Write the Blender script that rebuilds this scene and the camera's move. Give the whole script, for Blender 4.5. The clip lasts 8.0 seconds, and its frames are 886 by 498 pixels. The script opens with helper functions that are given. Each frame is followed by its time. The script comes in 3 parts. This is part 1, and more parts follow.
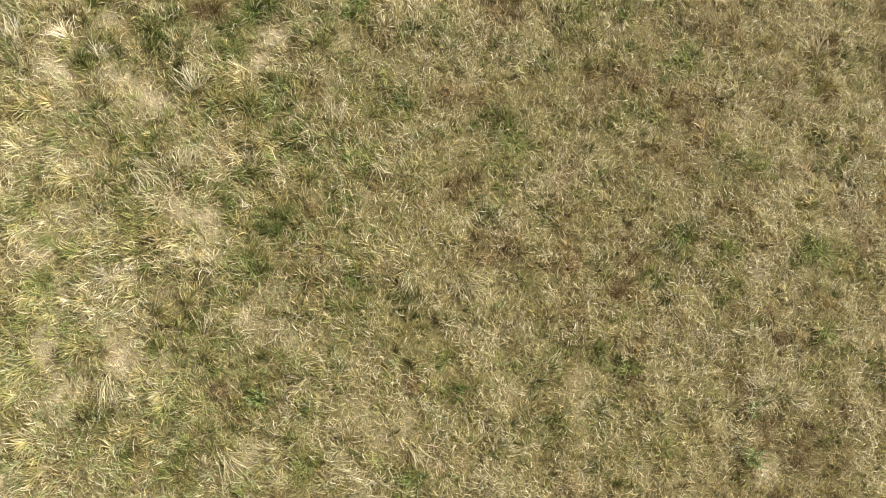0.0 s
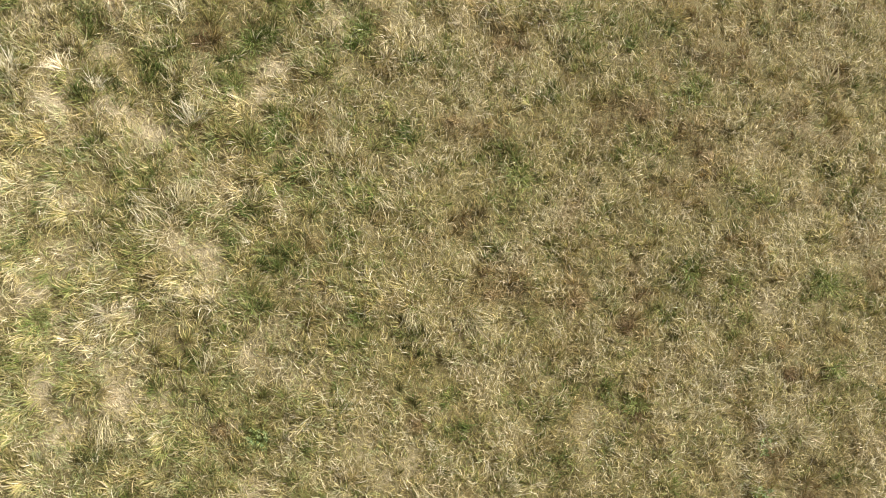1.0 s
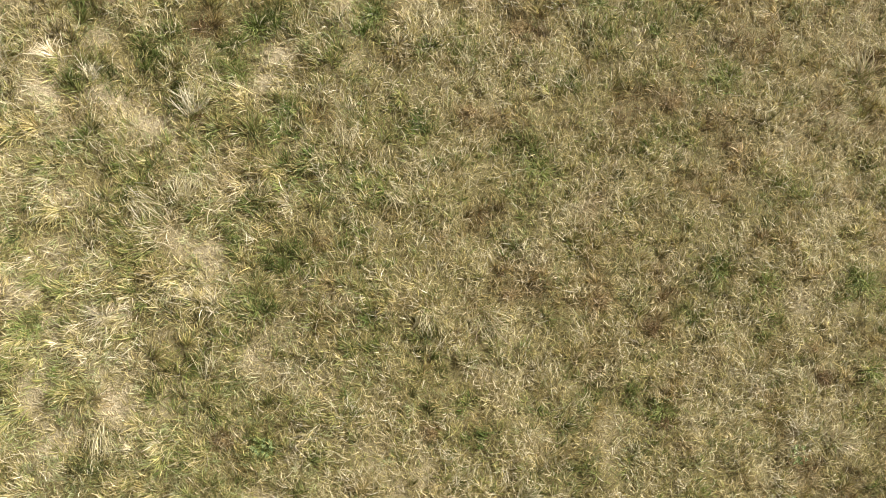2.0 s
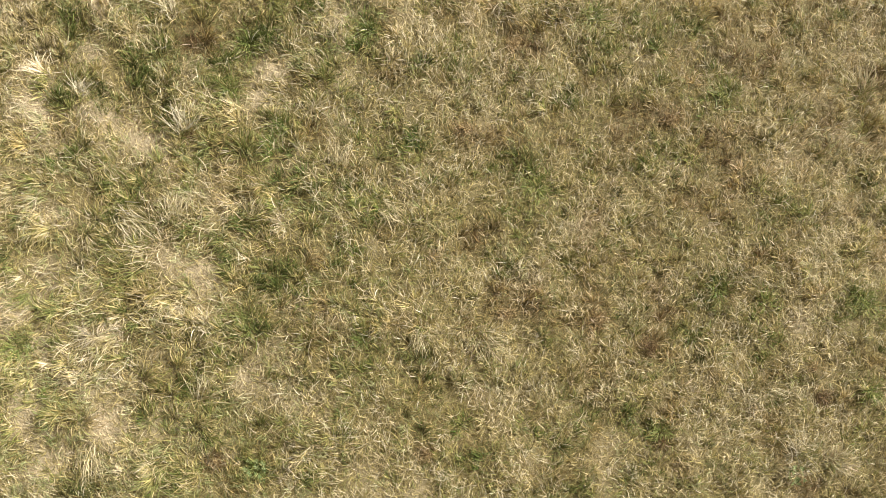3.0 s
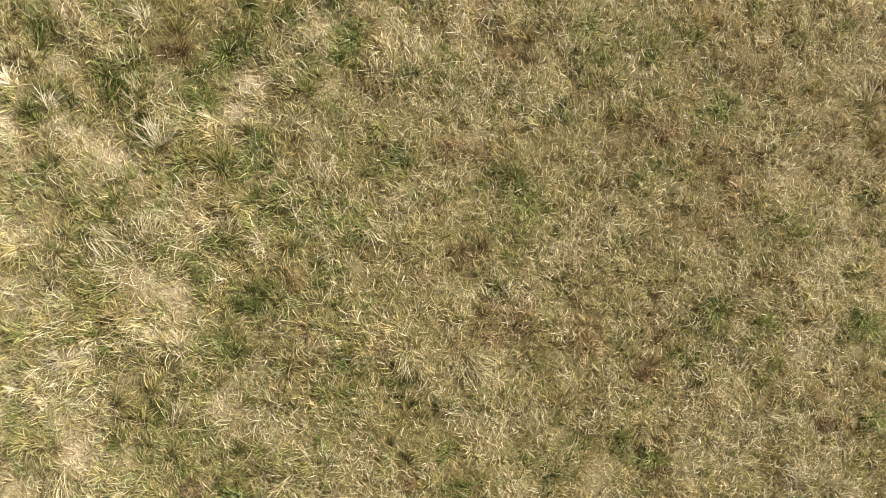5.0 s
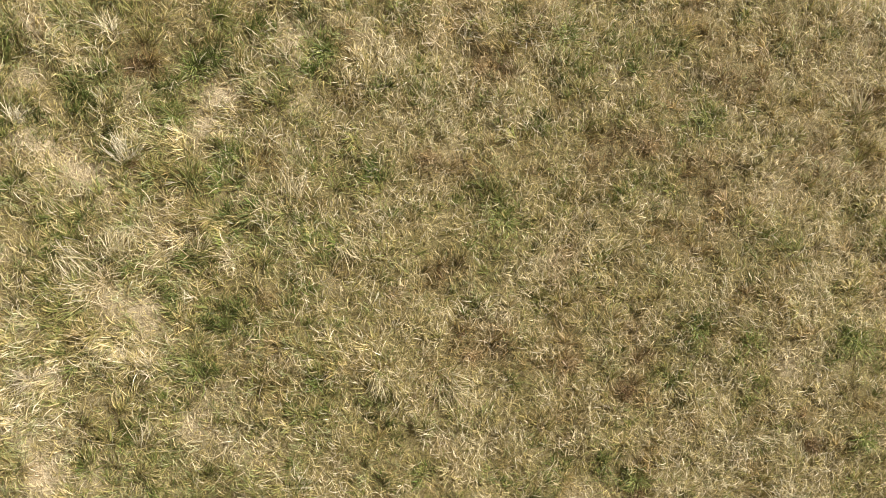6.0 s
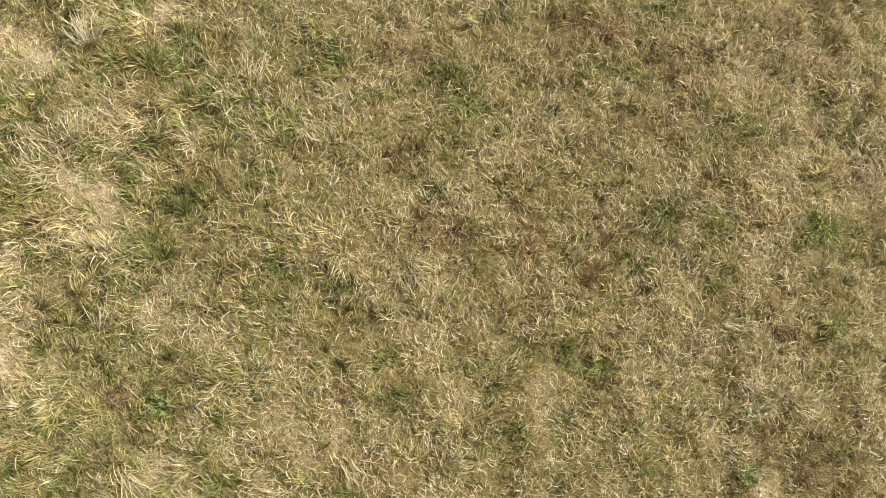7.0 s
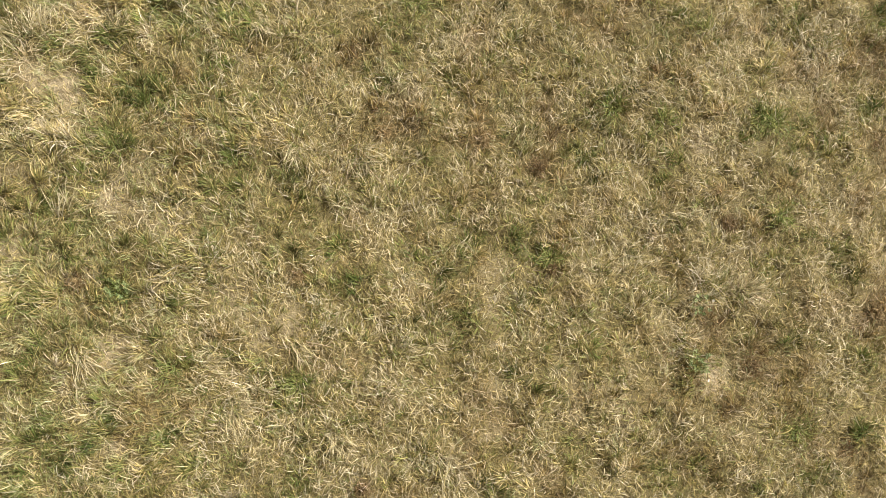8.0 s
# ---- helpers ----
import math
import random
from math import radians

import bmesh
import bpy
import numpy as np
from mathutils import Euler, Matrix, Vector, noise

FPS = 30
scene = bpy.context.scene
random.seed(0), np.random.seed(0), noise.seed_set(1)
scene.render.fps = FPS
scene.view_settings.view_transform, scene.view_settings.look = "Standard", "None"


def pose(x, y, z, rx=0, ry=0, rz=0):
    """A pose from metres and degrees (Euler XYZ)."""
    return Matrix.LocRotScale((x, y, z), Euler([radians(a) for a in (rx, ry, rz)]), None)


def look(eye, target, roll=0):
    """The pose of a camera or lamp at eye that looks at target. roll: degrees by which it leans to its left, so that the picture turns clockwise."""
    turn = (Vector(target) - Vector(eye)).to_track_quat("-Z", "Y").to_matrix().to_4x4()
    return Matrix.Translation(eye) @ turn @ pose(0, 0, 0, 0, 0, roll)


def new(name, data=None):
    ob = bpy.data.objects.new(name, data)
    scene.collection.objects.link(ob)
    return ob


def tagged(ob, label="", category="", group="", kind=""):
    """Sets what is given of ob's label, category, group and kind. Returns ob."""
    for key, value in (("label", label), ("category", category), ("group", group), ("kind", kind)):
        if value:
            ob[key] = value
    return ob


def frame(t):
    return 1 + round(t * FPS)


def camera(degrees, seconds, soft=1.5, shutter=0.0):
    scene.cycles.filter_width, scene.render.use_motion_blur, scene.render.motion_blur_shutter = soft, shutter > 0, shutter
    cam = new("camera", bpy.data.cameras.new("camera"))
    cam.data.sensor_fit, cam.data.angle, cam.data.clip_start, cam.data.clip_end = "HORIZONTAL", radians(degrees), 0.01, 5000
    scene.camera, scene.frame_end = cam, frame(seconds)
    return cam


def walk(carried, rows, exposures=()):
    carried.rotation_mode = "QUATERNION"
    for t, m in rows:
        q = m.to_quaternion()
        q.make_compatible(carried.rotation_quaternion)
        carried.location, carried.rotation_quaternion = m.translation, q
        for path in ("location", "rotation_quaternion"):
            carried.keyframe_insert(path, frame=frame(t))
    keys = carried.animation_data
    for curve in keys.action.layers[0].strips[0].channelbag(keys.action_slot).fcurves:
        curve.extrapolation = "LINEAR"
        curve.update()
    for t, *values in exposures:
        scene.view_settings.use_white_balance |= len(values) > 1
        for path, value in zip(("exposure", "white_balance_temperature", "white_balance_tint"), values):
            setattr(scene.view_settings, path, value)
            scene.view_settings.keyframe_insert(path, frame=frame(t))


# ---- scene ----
cam = camera(70.0, 8.0, soft=0.97)
EXPOSURE = 0.99
PATH = [
    (0.0, 0.0000, -0.0000, 4.5339, 2.242, -2.969, 0.000),
    (0.2, 0.0223, 0.1886, 4.5402, 1.972, -2.940, -0.008),
    (0.5, 0.0053, 0.2938, 4.5501, 1.712, -3.036, -0.021),
    (1.0, -0.0459, 0.2846, 4.4590, 1.872, -3.213, -0.061),
    (1.2, -0.0743, 0.2648, 4.4089, 1.851, -3.227, -0.101),
    (2.3, -0.1649, 0.3067, 4.1787, 1.785, -3.498, -0.204),
    (2.5, -0.1704, 0.3647, 4.1884, 1.486, -3.514, -0.149),
    (2.7, -0.1549, 0.3966, 4.1962, 1.433, -3.459, -0.145),
    (3.0, -0.1055, 0.4424, 4.1607, 1.315, -3.336, -0.138),
    (3.5, -0.0533, 0.4770, 4.1260, 1.191, -3.373, -0.094),
    (4.0, -0.0448, 0.4961, 4.0913, 1.173, -3.411, -0.055),
    (4.5, -0.0585, 0.5209, 4.0475, 1.156, -3.440, -0.040),
    (4.7, -0.0474, 0.5540, 4.0261, 1.057, -3.440, 0.049),
    (5.8, 0.1428, 0.7019, 3.9238, 0.662, -2.828, 0.034),
    (6.0, 0.1779, 0.7170, 3.9067, 0.752, -2.886, -0.020),
    (6.3, 0.2416, 0.7432, 3.9193, 0.875, -2.674, -0.031),
    (6.4, 0.2739, 0.6943, 3.9129, 0.904, -2.601, -0.035),
    (6.5, 0.2928, 0.6334, 3.9000, 1.002, -2.618, -0.038),
    (6.6, 0.3271, 0.5089, 3.8885, 1.174, -2.552, -0.080),
    (6.7, 0.3544, 0.4027, 3.8759, 1.430, -2.403, -0.122),
    (6.8, 0.3853, 0.2378, 3.8742, 1.626, -2.464, -0.163),
    (6.9, 0.4140, 0.1066, 3.8628, 1.856, -2.357, -0.205),
    (7.0, 0.4542, -0.0791, 3.8665, 2.063, -2.284, -0.247),
    (7.2, 0.5248, -0.3620, 3.8666, 2.540, -2.200, -0.244),
    (7.5, 0.6514, -0.6700, 3.8803, 3.183, -1.869, -0.239),
    (7.7, 0.7162, -0.7925, 3.8981, 3.285, -1.782, -0.294),
    (8.0, 0.7983, -0.8699, 3.9227, 3.524, -1.618, -0.376),
]
walk(cam, [(t, pose(x, y, z, rx, ry, rz)) for t, x, y, z, rx, ry, rz in PATH],
     exposures=[(t, EXPOSURE, kelvin, tint) for t, kelvin, tint in ((0.0, 6280, 5.0), (1.2, 6280, 5.5), (2.5, 6320, 6.5), (3.0, 6450, 9.0), (4.5, 6450, 9.0), (6.0, 6500, 10.0), (8.0, 6500, 10.0))])

# ---- light ----
SUN_AZ, SUN_EL = radians(36), radians(35)          # azimuth from +x towards +y
world = bpy.data.worlds.new("sky")
scene.world = world
world.use_nodes = True
wn = world.node_tree.nodes
sky = wn.new("ShaderNodeTexSky")
sky.sky_type, sky.sun_disc = "NISHITA", False
sky.dust_density, sky.air_density, sky.ozone_density = 10.0, 0.3, 0.2
sky.sun_elevation, sky.sun_rotation = SUN_EL, radians(90) - SUN_AZ
sky_tint = wn.new("ShaderNodeMix")                     # added tint: warms the sky's fill light so that shade turns less blue
sky_tint.data_type, sky_tint.blend_type = "RGBA", "MULTIPLY"
sky_tint.inputs[0].default_value, sky_tint.inputs[7].default_value = 1.0, (1.0, 0.92, 0.74, 1)
world.node_tree.links.new(sky.outputs[0], sky_tint.inputs[6])
world.node_tree.links.new(sky_tint.outputs[2], wn["Background"].inputs[0])
wn["Background"].inputs[1].default_value = 0.050
sun = new("sun", bpy.data.lights.new("sun", "SUN"))
sun.data.energy, sun.data.angle, sun.data.color = 5.0, radians(0.53), (1.0, 0.974, 0.968)
sun.matrix_world = look((math.cos(SUN_EL) * math.cos(SUN_AZ) * 9, math.cos(SUN_EL) * math.sin(SUN_AZ) * 9, math.sin(SUN_EL) * 9), (0, 0, 0))


# ---- fields over the lawn ----
rng = np.random.default_rng(11)
LATTICE = rng.random((8, 256, 256))


def value_noise(x, y, size, layer=0):
    """Smooth noise, 0 to 1, with cells of that size in metres."""
    u, v = np.asarray(x) / size + 97.3, np.asarray(y) / size + 41.7
    i, j = np.floor(u).astype(int), np.floor(v).astype(int)
    a, b = u - i, v - j
    a, b = a * a * (3 - 2 * a), b * b * (3 - 2 * b)
    g = LATTICE[layer]
    i0, i1, j0, j1 = i % 256, (i + 1) % 256, j % 256, (j + 1) % 256
    return (g[i0, j0] * (1 - a) + g[i1, j0] * a) * (1 - b) + (g[i0, j1] * (1 - a) + g[i1, j1] * a) * b


def fbm(x, y, size, layer=0, octaves=3):
    total, weight = 0.0, 0.0
    for k in range(octaves):
        total = total + value_noise(x, y, size / 2 ** k, (layer + k) % 8) * 0.55 ** k
        weight += 0.55 ** k
    return total / weight


def blob(x, y, cx, cy, rx, ry=None, turn=0.0):
    """1 in the middle of an uneven spot, 0 outside it."""
    ry = ry or rx
    c, s = math.cos(radians(turn)), math.sin(radians(turn))
    dx, dy = x - cx, y - cy
    u, v = (dx * c + dy * s) / rx, (-dx * s + dy * c) / ry
    wobble = 0.75 + 0.5 * fbm(x, y, 0.14, 5, 2)
    return np.exp(-(u * u + v * v) * wobble)


def ground_height(x, y):
    return 0.05 * (fbm(x, y, 0.9, 2, 2) - 0.5) + 0.055 * (fbm(x, y, 0.17, 4, 2) - 0.5)


# spots: x, y, radius, strength
GREEN_A = [
    (-2.50, -0.07, 0.090, 0.90), (-2.45, 0.99, 0.144, 0.60), (-2.35, 2.00, 0.144, 0.60), (-2.34, 1.50, 0.126, 0.60), (-2.30, 0.13, 0.126, 0.60),
    (-2.25, -0.49, 0.108, 0.40), (-2.13, 1.25, 0.144, 0.60), (-2.12, 1.67, 0.126, 0.60), (-1.99, 0.51, 0.162, 0.80), (-1.90, 0.25, 0.144, 0.60),
    (-1.88, 0.76, 0.108, 0.60), (-1.84, 1.68, 0.162, 0.60), (-1.83, 0.96, 0.126, 0.60), (-1.80, -0.55, 0.144, 0.60), (-1.56, -1.19, 0.122, 0.60),
    (-1.45, -1.85, 0.175, 0.60), (-1.44, -0.08, 0.108, 0.40), (-1.42, 1.11, 0.090, 0.60), (-1.36, -0.55, 0.126, 0.60), (-1.26, 1.59, 0.090, 0.80),
]
GREEN_B = [
    (-1.17, 1.21, 0.126, 0.60), (-1.14, -1.72, 0.105, 0.60), (-1.12, 1.88, 0.108, 0.90), (-1.11, 0.06, 0.108, 1.00), (-1.07, 0.71, 0.126, 0.60),
    (-1.06, -0.86, 0.108, 0.80), (-0.97, 0.29, 0.144, 0.60), (-0.93, 1.14, 0.162, 0.60), (-0.81, 0.93, 0.144, 0.60), (-0.79, 2.08, 0.126, 0.60),
    (-0.73, -1.86, 0.158, 0.60), (-0.70, -1.36, 0.105, 0.40), (-0.69, 1.36, 0.108, 0.40), (-0.58, 1.77, 0.162, 0.60), (-0.50, 1.53, 0.126, 0.60),
    (-0.41, 1.99, 0.144, 0.60), (-0.41, 1.26, 0.108, 0.60), (-0.40, 0.88, 0.162, 0.60), (-0.33, 0.03, 0.144, 0.40), (-0.07, 1.24, 0.180, 0.60),
]
GREEN_C = [
    (-0.05, -0.32, 0.144, 0.40), (0.00, 1.76, 0.054, 0.80), (0.02, -2.05, 0.087, 0.60), (0.04, -1.42, 0.122, 0.60), (0.23, -0.58, 0.144, 0.60),
    (0.23, 1.71, 0.090, 0.60), (0.33, -0.85, 0.144, 0.60), (0.43, -1.63, 0.105, 0.60), (0.47, -0.27, 0.144, 0.60), (0.55, 0.76, 0.162, 0.60),
    (0.59, -2.04, 0.105, 0.60), (0.68, 1.06, 0.162, 0.80), (0.72, -0.66, 0.144, 0.60), (0.80, -1.81, 0.087, 0.60), (0.83, -1.19, 0.140, 0.60),
    (0.98, -1.10, 0.140, 0.60), (1.00, 1.53, 0.180, 0.60), (1.09, -0.64, 0.144, 0.60), (1.15, 0.38, 0.126, 0.60), (1.23, 1.90, 0.162, 0.60),
]
GREEN_D = [
    (1.41, -0.63, 0.180, 0.80), (1.53, 1.23, 0.180, 0.60), (1.56, -1.57, 0.140, 0.60), (1.58, 2.09, 0.144, 0.60), (1.70, -1.87, 0.133, 0.80),
    (1.77, -0.04, 0.126, 0.60), (1.83, -1.22, 0.133, 0.90), (1.83, 1.11, 0.126, 0.60), (1.89, 2.10, 0.144, 0.60), (2.00, 0.28, 0.090, 0.90),
    (2.04, 1.62, 0.108, 0.90), (2.10, -1.55, 0.105, 0.60), (2.21, -2.01, 0.158, 0.60), (2.31, -0.24, 0.144, 0.60), (2.31, 0.23, 0.090, 0.90),
    (2.33, -0.47, 0.072, 0.80), (2.37, -1.51, 0.105, 0.60), (2.39, 0.53, 0.126, 0.60), (2.45, 0.74, 0.144, 0.60), (2.50, -2.00, 0.122, 0.60),
]
GREEN_E = [
    (2.52, -1.35, 0.098, 0.80), (2.67, 1.70, 0.108, 0.60), (2.91, 0.20, 0.072, 1.00), (3.03, 0.95, 0.144, 0.60), (3.06, 1.38, 0.090, 0.90),
    (3.07, -1.75, 0.140, 0.60), (3.12, -1.21, 0.122, 0.60), (3.21, -2.05, 0.105, 0.60), (3.23, 0.80, 0.087, 0.60), (3.25, 0.15, 0.087, 0.60),
    (3.43, -0.76, 0.133, 0.80), (3.51, -1.75, 0.133, 0.60), (3.58, -1.38, 0.087, 0.90), (3.71, 0.25, 0.105, 0.90), (3.71, 0.88, 0.105, 0.80),
]
GREEN = GREEN_A + GREEN_B + GREEN_C + GREEN_D + GREEN_E
MAT_A = [
    (-2.62, 2.02, 0.107, 0.80), (-2.61, 0.90, 0.107, 0.50), (-2.60, 0.19, 0.120, 0.90), (-2.52, 1.71, 0.083, 0.85), (-2.50, 1.43, 0.113, 0.85),
    (-2.50, -0.44, 0.151, 0.85), (-2.44, 0.75, 0.121, 0.85), (-2.40, 0.41, 0.106, 0.85), (-2.39, -0.12, 0.113, 0.85), (-2.38, -0.83, 0.128, 0.85),
    (-2.29, 0.75, 0.113, 0.85), (-2.19, 1.79, 0.132, 0.85), (-2.16, -0.26, 0.113, 0.85), (-2.11, 1.41, 0.113, 0.85), (-2.03, 2.08, 0.076, 0.85),
    (-2.01, 0.02, 0.132, 0.85), (-2.00, -0.61, 0.144, 0.85), (-1.86, 1.25, 0.144, 0.85), (-1.70, 1.23, 0.113, 0.85), (-1.68, -1.05, 0.110, 0.85),
]
MAT_B = [
    (-1.65, 0.51, 0.170, 0.60), (-1.56, 1.68, 0.132, 0.40), (-1.44, 0.34, 0.132, 0.60), (-1.40, -1.40, 0.110, 0.85), (-1.25, -0.72, 0.144, 0.85),
    (-1.18, -0.30, 0.132, 0.50), (-1.09, -1.24, 0.129, 0.60), (-1.07, -1.81, 0.081, 0.85), (-1.07, 1.52, 0.106, 0.85), (-0.95, 1.72, 0.106, 0.85),
    (-0.55, 2.09, 0.106, 0.85), (-0.53, 1.65, 0.083, 0.50), (-0.20, -1.18, 0.092, 0.40), (-0.05, 2.08, 0.083, 0.50), (0.04, -1.09, 0.110, 0.40),
    (1.38, -1.22, 0.118, 0.70), (1.57, -0.31, 0.094, 0.60), (1.73, -1.66, 0.103, 0.50), (2.03, -1.74, 0.103, 0.50), (2.54, 0.03, 0.106, 0.60),
]
MAT_C = [
    (2.61, -1.42, 0.092, 0.60), (2.87, 1.30, 0.106, 0.60), (2.88, -1.77, 0.074, 0.70),
]
MAT = MAT_A + MAT_B + MAT_C
BROWN_A = [
    (-1.91, 1.39, 0.079, 0.55), (-1.54, 1.04, 0.090, 0.40), (-1.49, 1.27, 0.058, 0.90), (-1.48, 1.90, 0.115, 0.90), (-1.31, -0.81, 0.072, 0.80),
    (-1.20, -1.33, 0.070, 0.55), (-1.16, -1.03, 0.070, 0.55), (-0.87, -1.59, 0.105, 0.55), (-0.69, 1.29, 0.090, 0.55), (-0.64, 0.48, 0.079, 0.55),
    (-0.26, 0.48, 0.090, 0.55), (-0.21, -1.55, 0.105, 0.55), (-0.19, 2.07, 0.065, 0.55), (0.03, -0.79, 0.065, 0.80), (0.28, 1.34, 0.090, 0.80),
    (0.33, 0.53, 0.126, 0.55), (0.41, -2.08, 0.070, 0.90), (0.45, 0.26, 0.108, 0.50), (0.55, 0.11, 0.054, 0.80), (0.55, 2.09, 0.090, 0.55),
]
BROWN_B = [
    (0.63, 1.91, 0.108, 1.00), (0.72, 1.30, 0.126, 0.55), (0.79, 0.11, 0.108, 0.50), (1.00, -1.79, 0.105, 0.40), (1.17, 0.06, 0.126, 0.70),
    (1.38, 1.36, 0.108, 0.55), (1.49, -1.38, 0.105, 0.40), (1.52, -0.11, 0.061, 1.00), (1.59, -0.75, 0.065, 1.00), (1.64, -0.92, 0.090, 0.55),
    (1.64, 0.06, 0.079, 0.55), (1.67, -0.21, 0.108, 0.50), (1.68, 1.41, 0.090, 0.80), (1.78, 0.84, 0.162, 0.40), (1.99, 1.19, 0.162, 0.50),
    (2.09, 0.81, 0.108, 0.55), (2.15, 2.15, 0.198, 0.50), (2.24, 0.48, 0.079, 0.55), (2.28, -1.23, 0.087, 0.55), (2.38, 1.80, 0.216, 0.40),
]
BROWN_C = [
    (2.45, -0.89, 0.072, 0.90), (2.60, -1.65, 0.098, 0.55), (2.62, -1.11, 0.087, 0.55), (2.67, -0.22, 0.090, 0.50), (2.72, -0.48, 0.072, 0.90),
    (2.85, -1.38, 0.105, 0.80), (3.06, 1.61, 0.108, 0.60), (3.09, -0.23, 0.101, 0.55), (3.38, 0.23, 0.063, 0.90), (3.41, -1.87, 0.105, 0.80),
    (3.49, -2.13, 0.105, 0.55), (3.58, -0.24, 0.087, 0.55), (3.67, -1.03, 0.140, 0.80), (3.72, -0.02, 0.087, 0.80),
]
BROWN = BROWN_A + BROWN_B + BROWN_C
STRAW_SPOTS_A = [
    (-2.05, -0.80, 0.111, 0.80), (-1.80, -0.38, 0.119, 0.80), (-1.79, 0.69, 0.119, 0.80), (-1.74, 0.56, 0.127, 0.80), (-1.64, 2.09, 0.099, 0.80),
    (-1.60, 0.83, 0.111, 0.80), (-1.56, 1.36, 0.087, 0.80), (-1.55, 0.13, 0.139, 0.80), (-0.55, 1.17, 0.111, 0.80), (-0.49, -1.18, 0.108, 0.80),
    (-0.49, -1.77, 0.108, 0.80), (-0.26, -1.59, 0.146, 0.80), (-0.12, 0.79, 0.111, 0.80), (0.05, 1.88, 0.119, 0.80), (0.13, -1.19, 0.116, 0.80),
    (0.23, -0.10, 0.119, 0.80), (0.23, 1.15, 0.139, 0.80), (0.24, -1.76, 0.146, 0.90), (0.28, 1.57, 0.158, 0.80), (0.38, -0.08, 0.119, 0.80),
]
STRAW_SPOTS_B = [
    (0.43, 1.79, 0.277, 0.80), (0.55, -1.51, 0.135, 0.80), (0.55, -0.52, 0.166, 0.80), (0.62, 0.33, 0.158, 0.80), (0.71, -1.93, 0.135, 0.80),
    (0.90, 1.74, 0.158, 0.50), (0.95, -1.98, 0.135, 0.80), (1.00, 2.20, 0.119, 0.80), (1.05, 0.69, 0.158, 0.80), (1.07, 0.58, 0.139, 0.80),
    (1.19, -0.34, 0.158, 0.40), (1.26, 2.20, 0.119, 0.80), (1.57, -2.05, 0.135, 0.80), (1.76, -0.73, 0.119, 0.80), (1.92, -0.58, 0.119, 0.80),
    (1.99, 1.72, 0.119, 0.80), (2.06, -0.06, 0.158, 0.50), (2.16, 0.81, 0.119, 0.50), (2.18, -0.42, 0.099, 0.80), (2.28, -0.49, 0.071, 0.80),
]
STRAW_SPOTS_C = [
    (2.57, 0.38, 0.139, 0.80), (2.58, -0.80, 0.178, 0.80), (2.74, -0.85, 0.119, 0.80), (2.95, 0.84, 0.158, 0.60), (3.04, 2.17, 0.158, 0.80),
    (3.21, -1.92, 0.135, 0.80), (3.27, 0.63, 0.154, 0.80), (3.31, -1.40, 0.135, 0.80), (3.33, -0.97, 0.116, 0.80), (3.36, 0.37, 0.108, 0.90),
    (3.44, -1.12, 0.135, 0.80), (3.50, -0.36, 0.123, 0.80),
]
STRAW_SPOTS = STRAW_SPOTS_A + STRAW_SPOTS_B + STRAW_SPOTS_C


def spots(x, y, table):
    """How far places lie within the spots of a table."""
    total = np.zeros_like(x)
    for cx, cy, r, k in table:
        near = (np.abs(x - cx) < 3 * r) & (np.abs(y - cy) < 3 * r)
        total[near] += k * blob(x[near], y[near], cx, cy, r)
    return total


def dryness(x, y):
    """0: fresh green grass, 1: bleached straw."""
    west = 1 / (1 + np.exp((x + 1.45 + 0.7 * (fbm(x, y, 1.3, 3) - 0.5)) / 0.25))
    patchy = 0.29 * np.tanh(6.0 * (fbm(x, y, 0.115, 0, 2) - 0.5)) + 0.10 * np.tanh(5.0 * (fbm(x, y, 0.30, 5, 2) - 0.5)) + 0.14 * (fbm(x, y, 0.9, 6, 2) - 0.5)
    return np.clip(0.43 + 0.07 * west + 0.025 / (1 + np.exp(-(x + 0.4) / 0.3)) + 0.022 * np.clip(x, 0, 4) + 0.04 / (1 + np.exp((x + 1.1) / 0.25)) / (1 + np.exp((y + 0.7) / 0.25)) + 0.5 * patchy + 0.19 * spots(x, y, MAT) + 0.14 * spots(x, y, STRAW_SPOTS) - (0.36 - 0.15 / (1 + np.exp((x + 0.9) / 0.2))) * spots(x, y, GREEN), 0, 1)


def brownness(x, y):
    east = 1 / (1 + np.exp(-(x + 0.3) / 0.5))
    return np.clip((1.4 + 1.1 * east) * (fbm(x, y, 0.20, 1, 3) - 0.57 + 0.05 * east) + 1.5 * spots(x, y, BROWN), 0, 1)


def matted(x, y):
    """Where the grass is short, dead and pressed flat."""
    west = 1 / (1 + np.exp((x + 1.75 + 0.6 * (fbm(x, y, 1.0, 3) - 0.5)) / 0.2))
    return np.clip(spots(x, y, MAT) + 0.35 * west * np.clip(8 * (fbm(x, y, 0.18, 5, 2) - 0.45), 0, 1) + 1.5 * (fbm(x, y, 0.26, 7, 2) - 0.66), 0, 1)


def strawness(x, y):
    """Where long bleached blades lie on top."""
    east = 1 / (1 + np.exp(-(x + 0.8) / 0.3))
    return np.clip(0.12 + 0.24 * east + 1.5 * (fbm(x, y, 0.22, 4, 3) - 0.45) + 0.9 * spots(x, y, STRAW_SPOTS) - 0.6 * spots(x, y, MAT) - 0.3 * spots(x, y, GREEN) - 0.8 * spots(x, y, BROWN), 0.04, 1.3)


# ---- materials ----
def material(name):
    m = bpy.data.materials.new(name)
    m.use_nodes = True
    nt = m.node_tree
    return m, nt.nodes, nt.links, nt.nodes["Principled BSDF"]


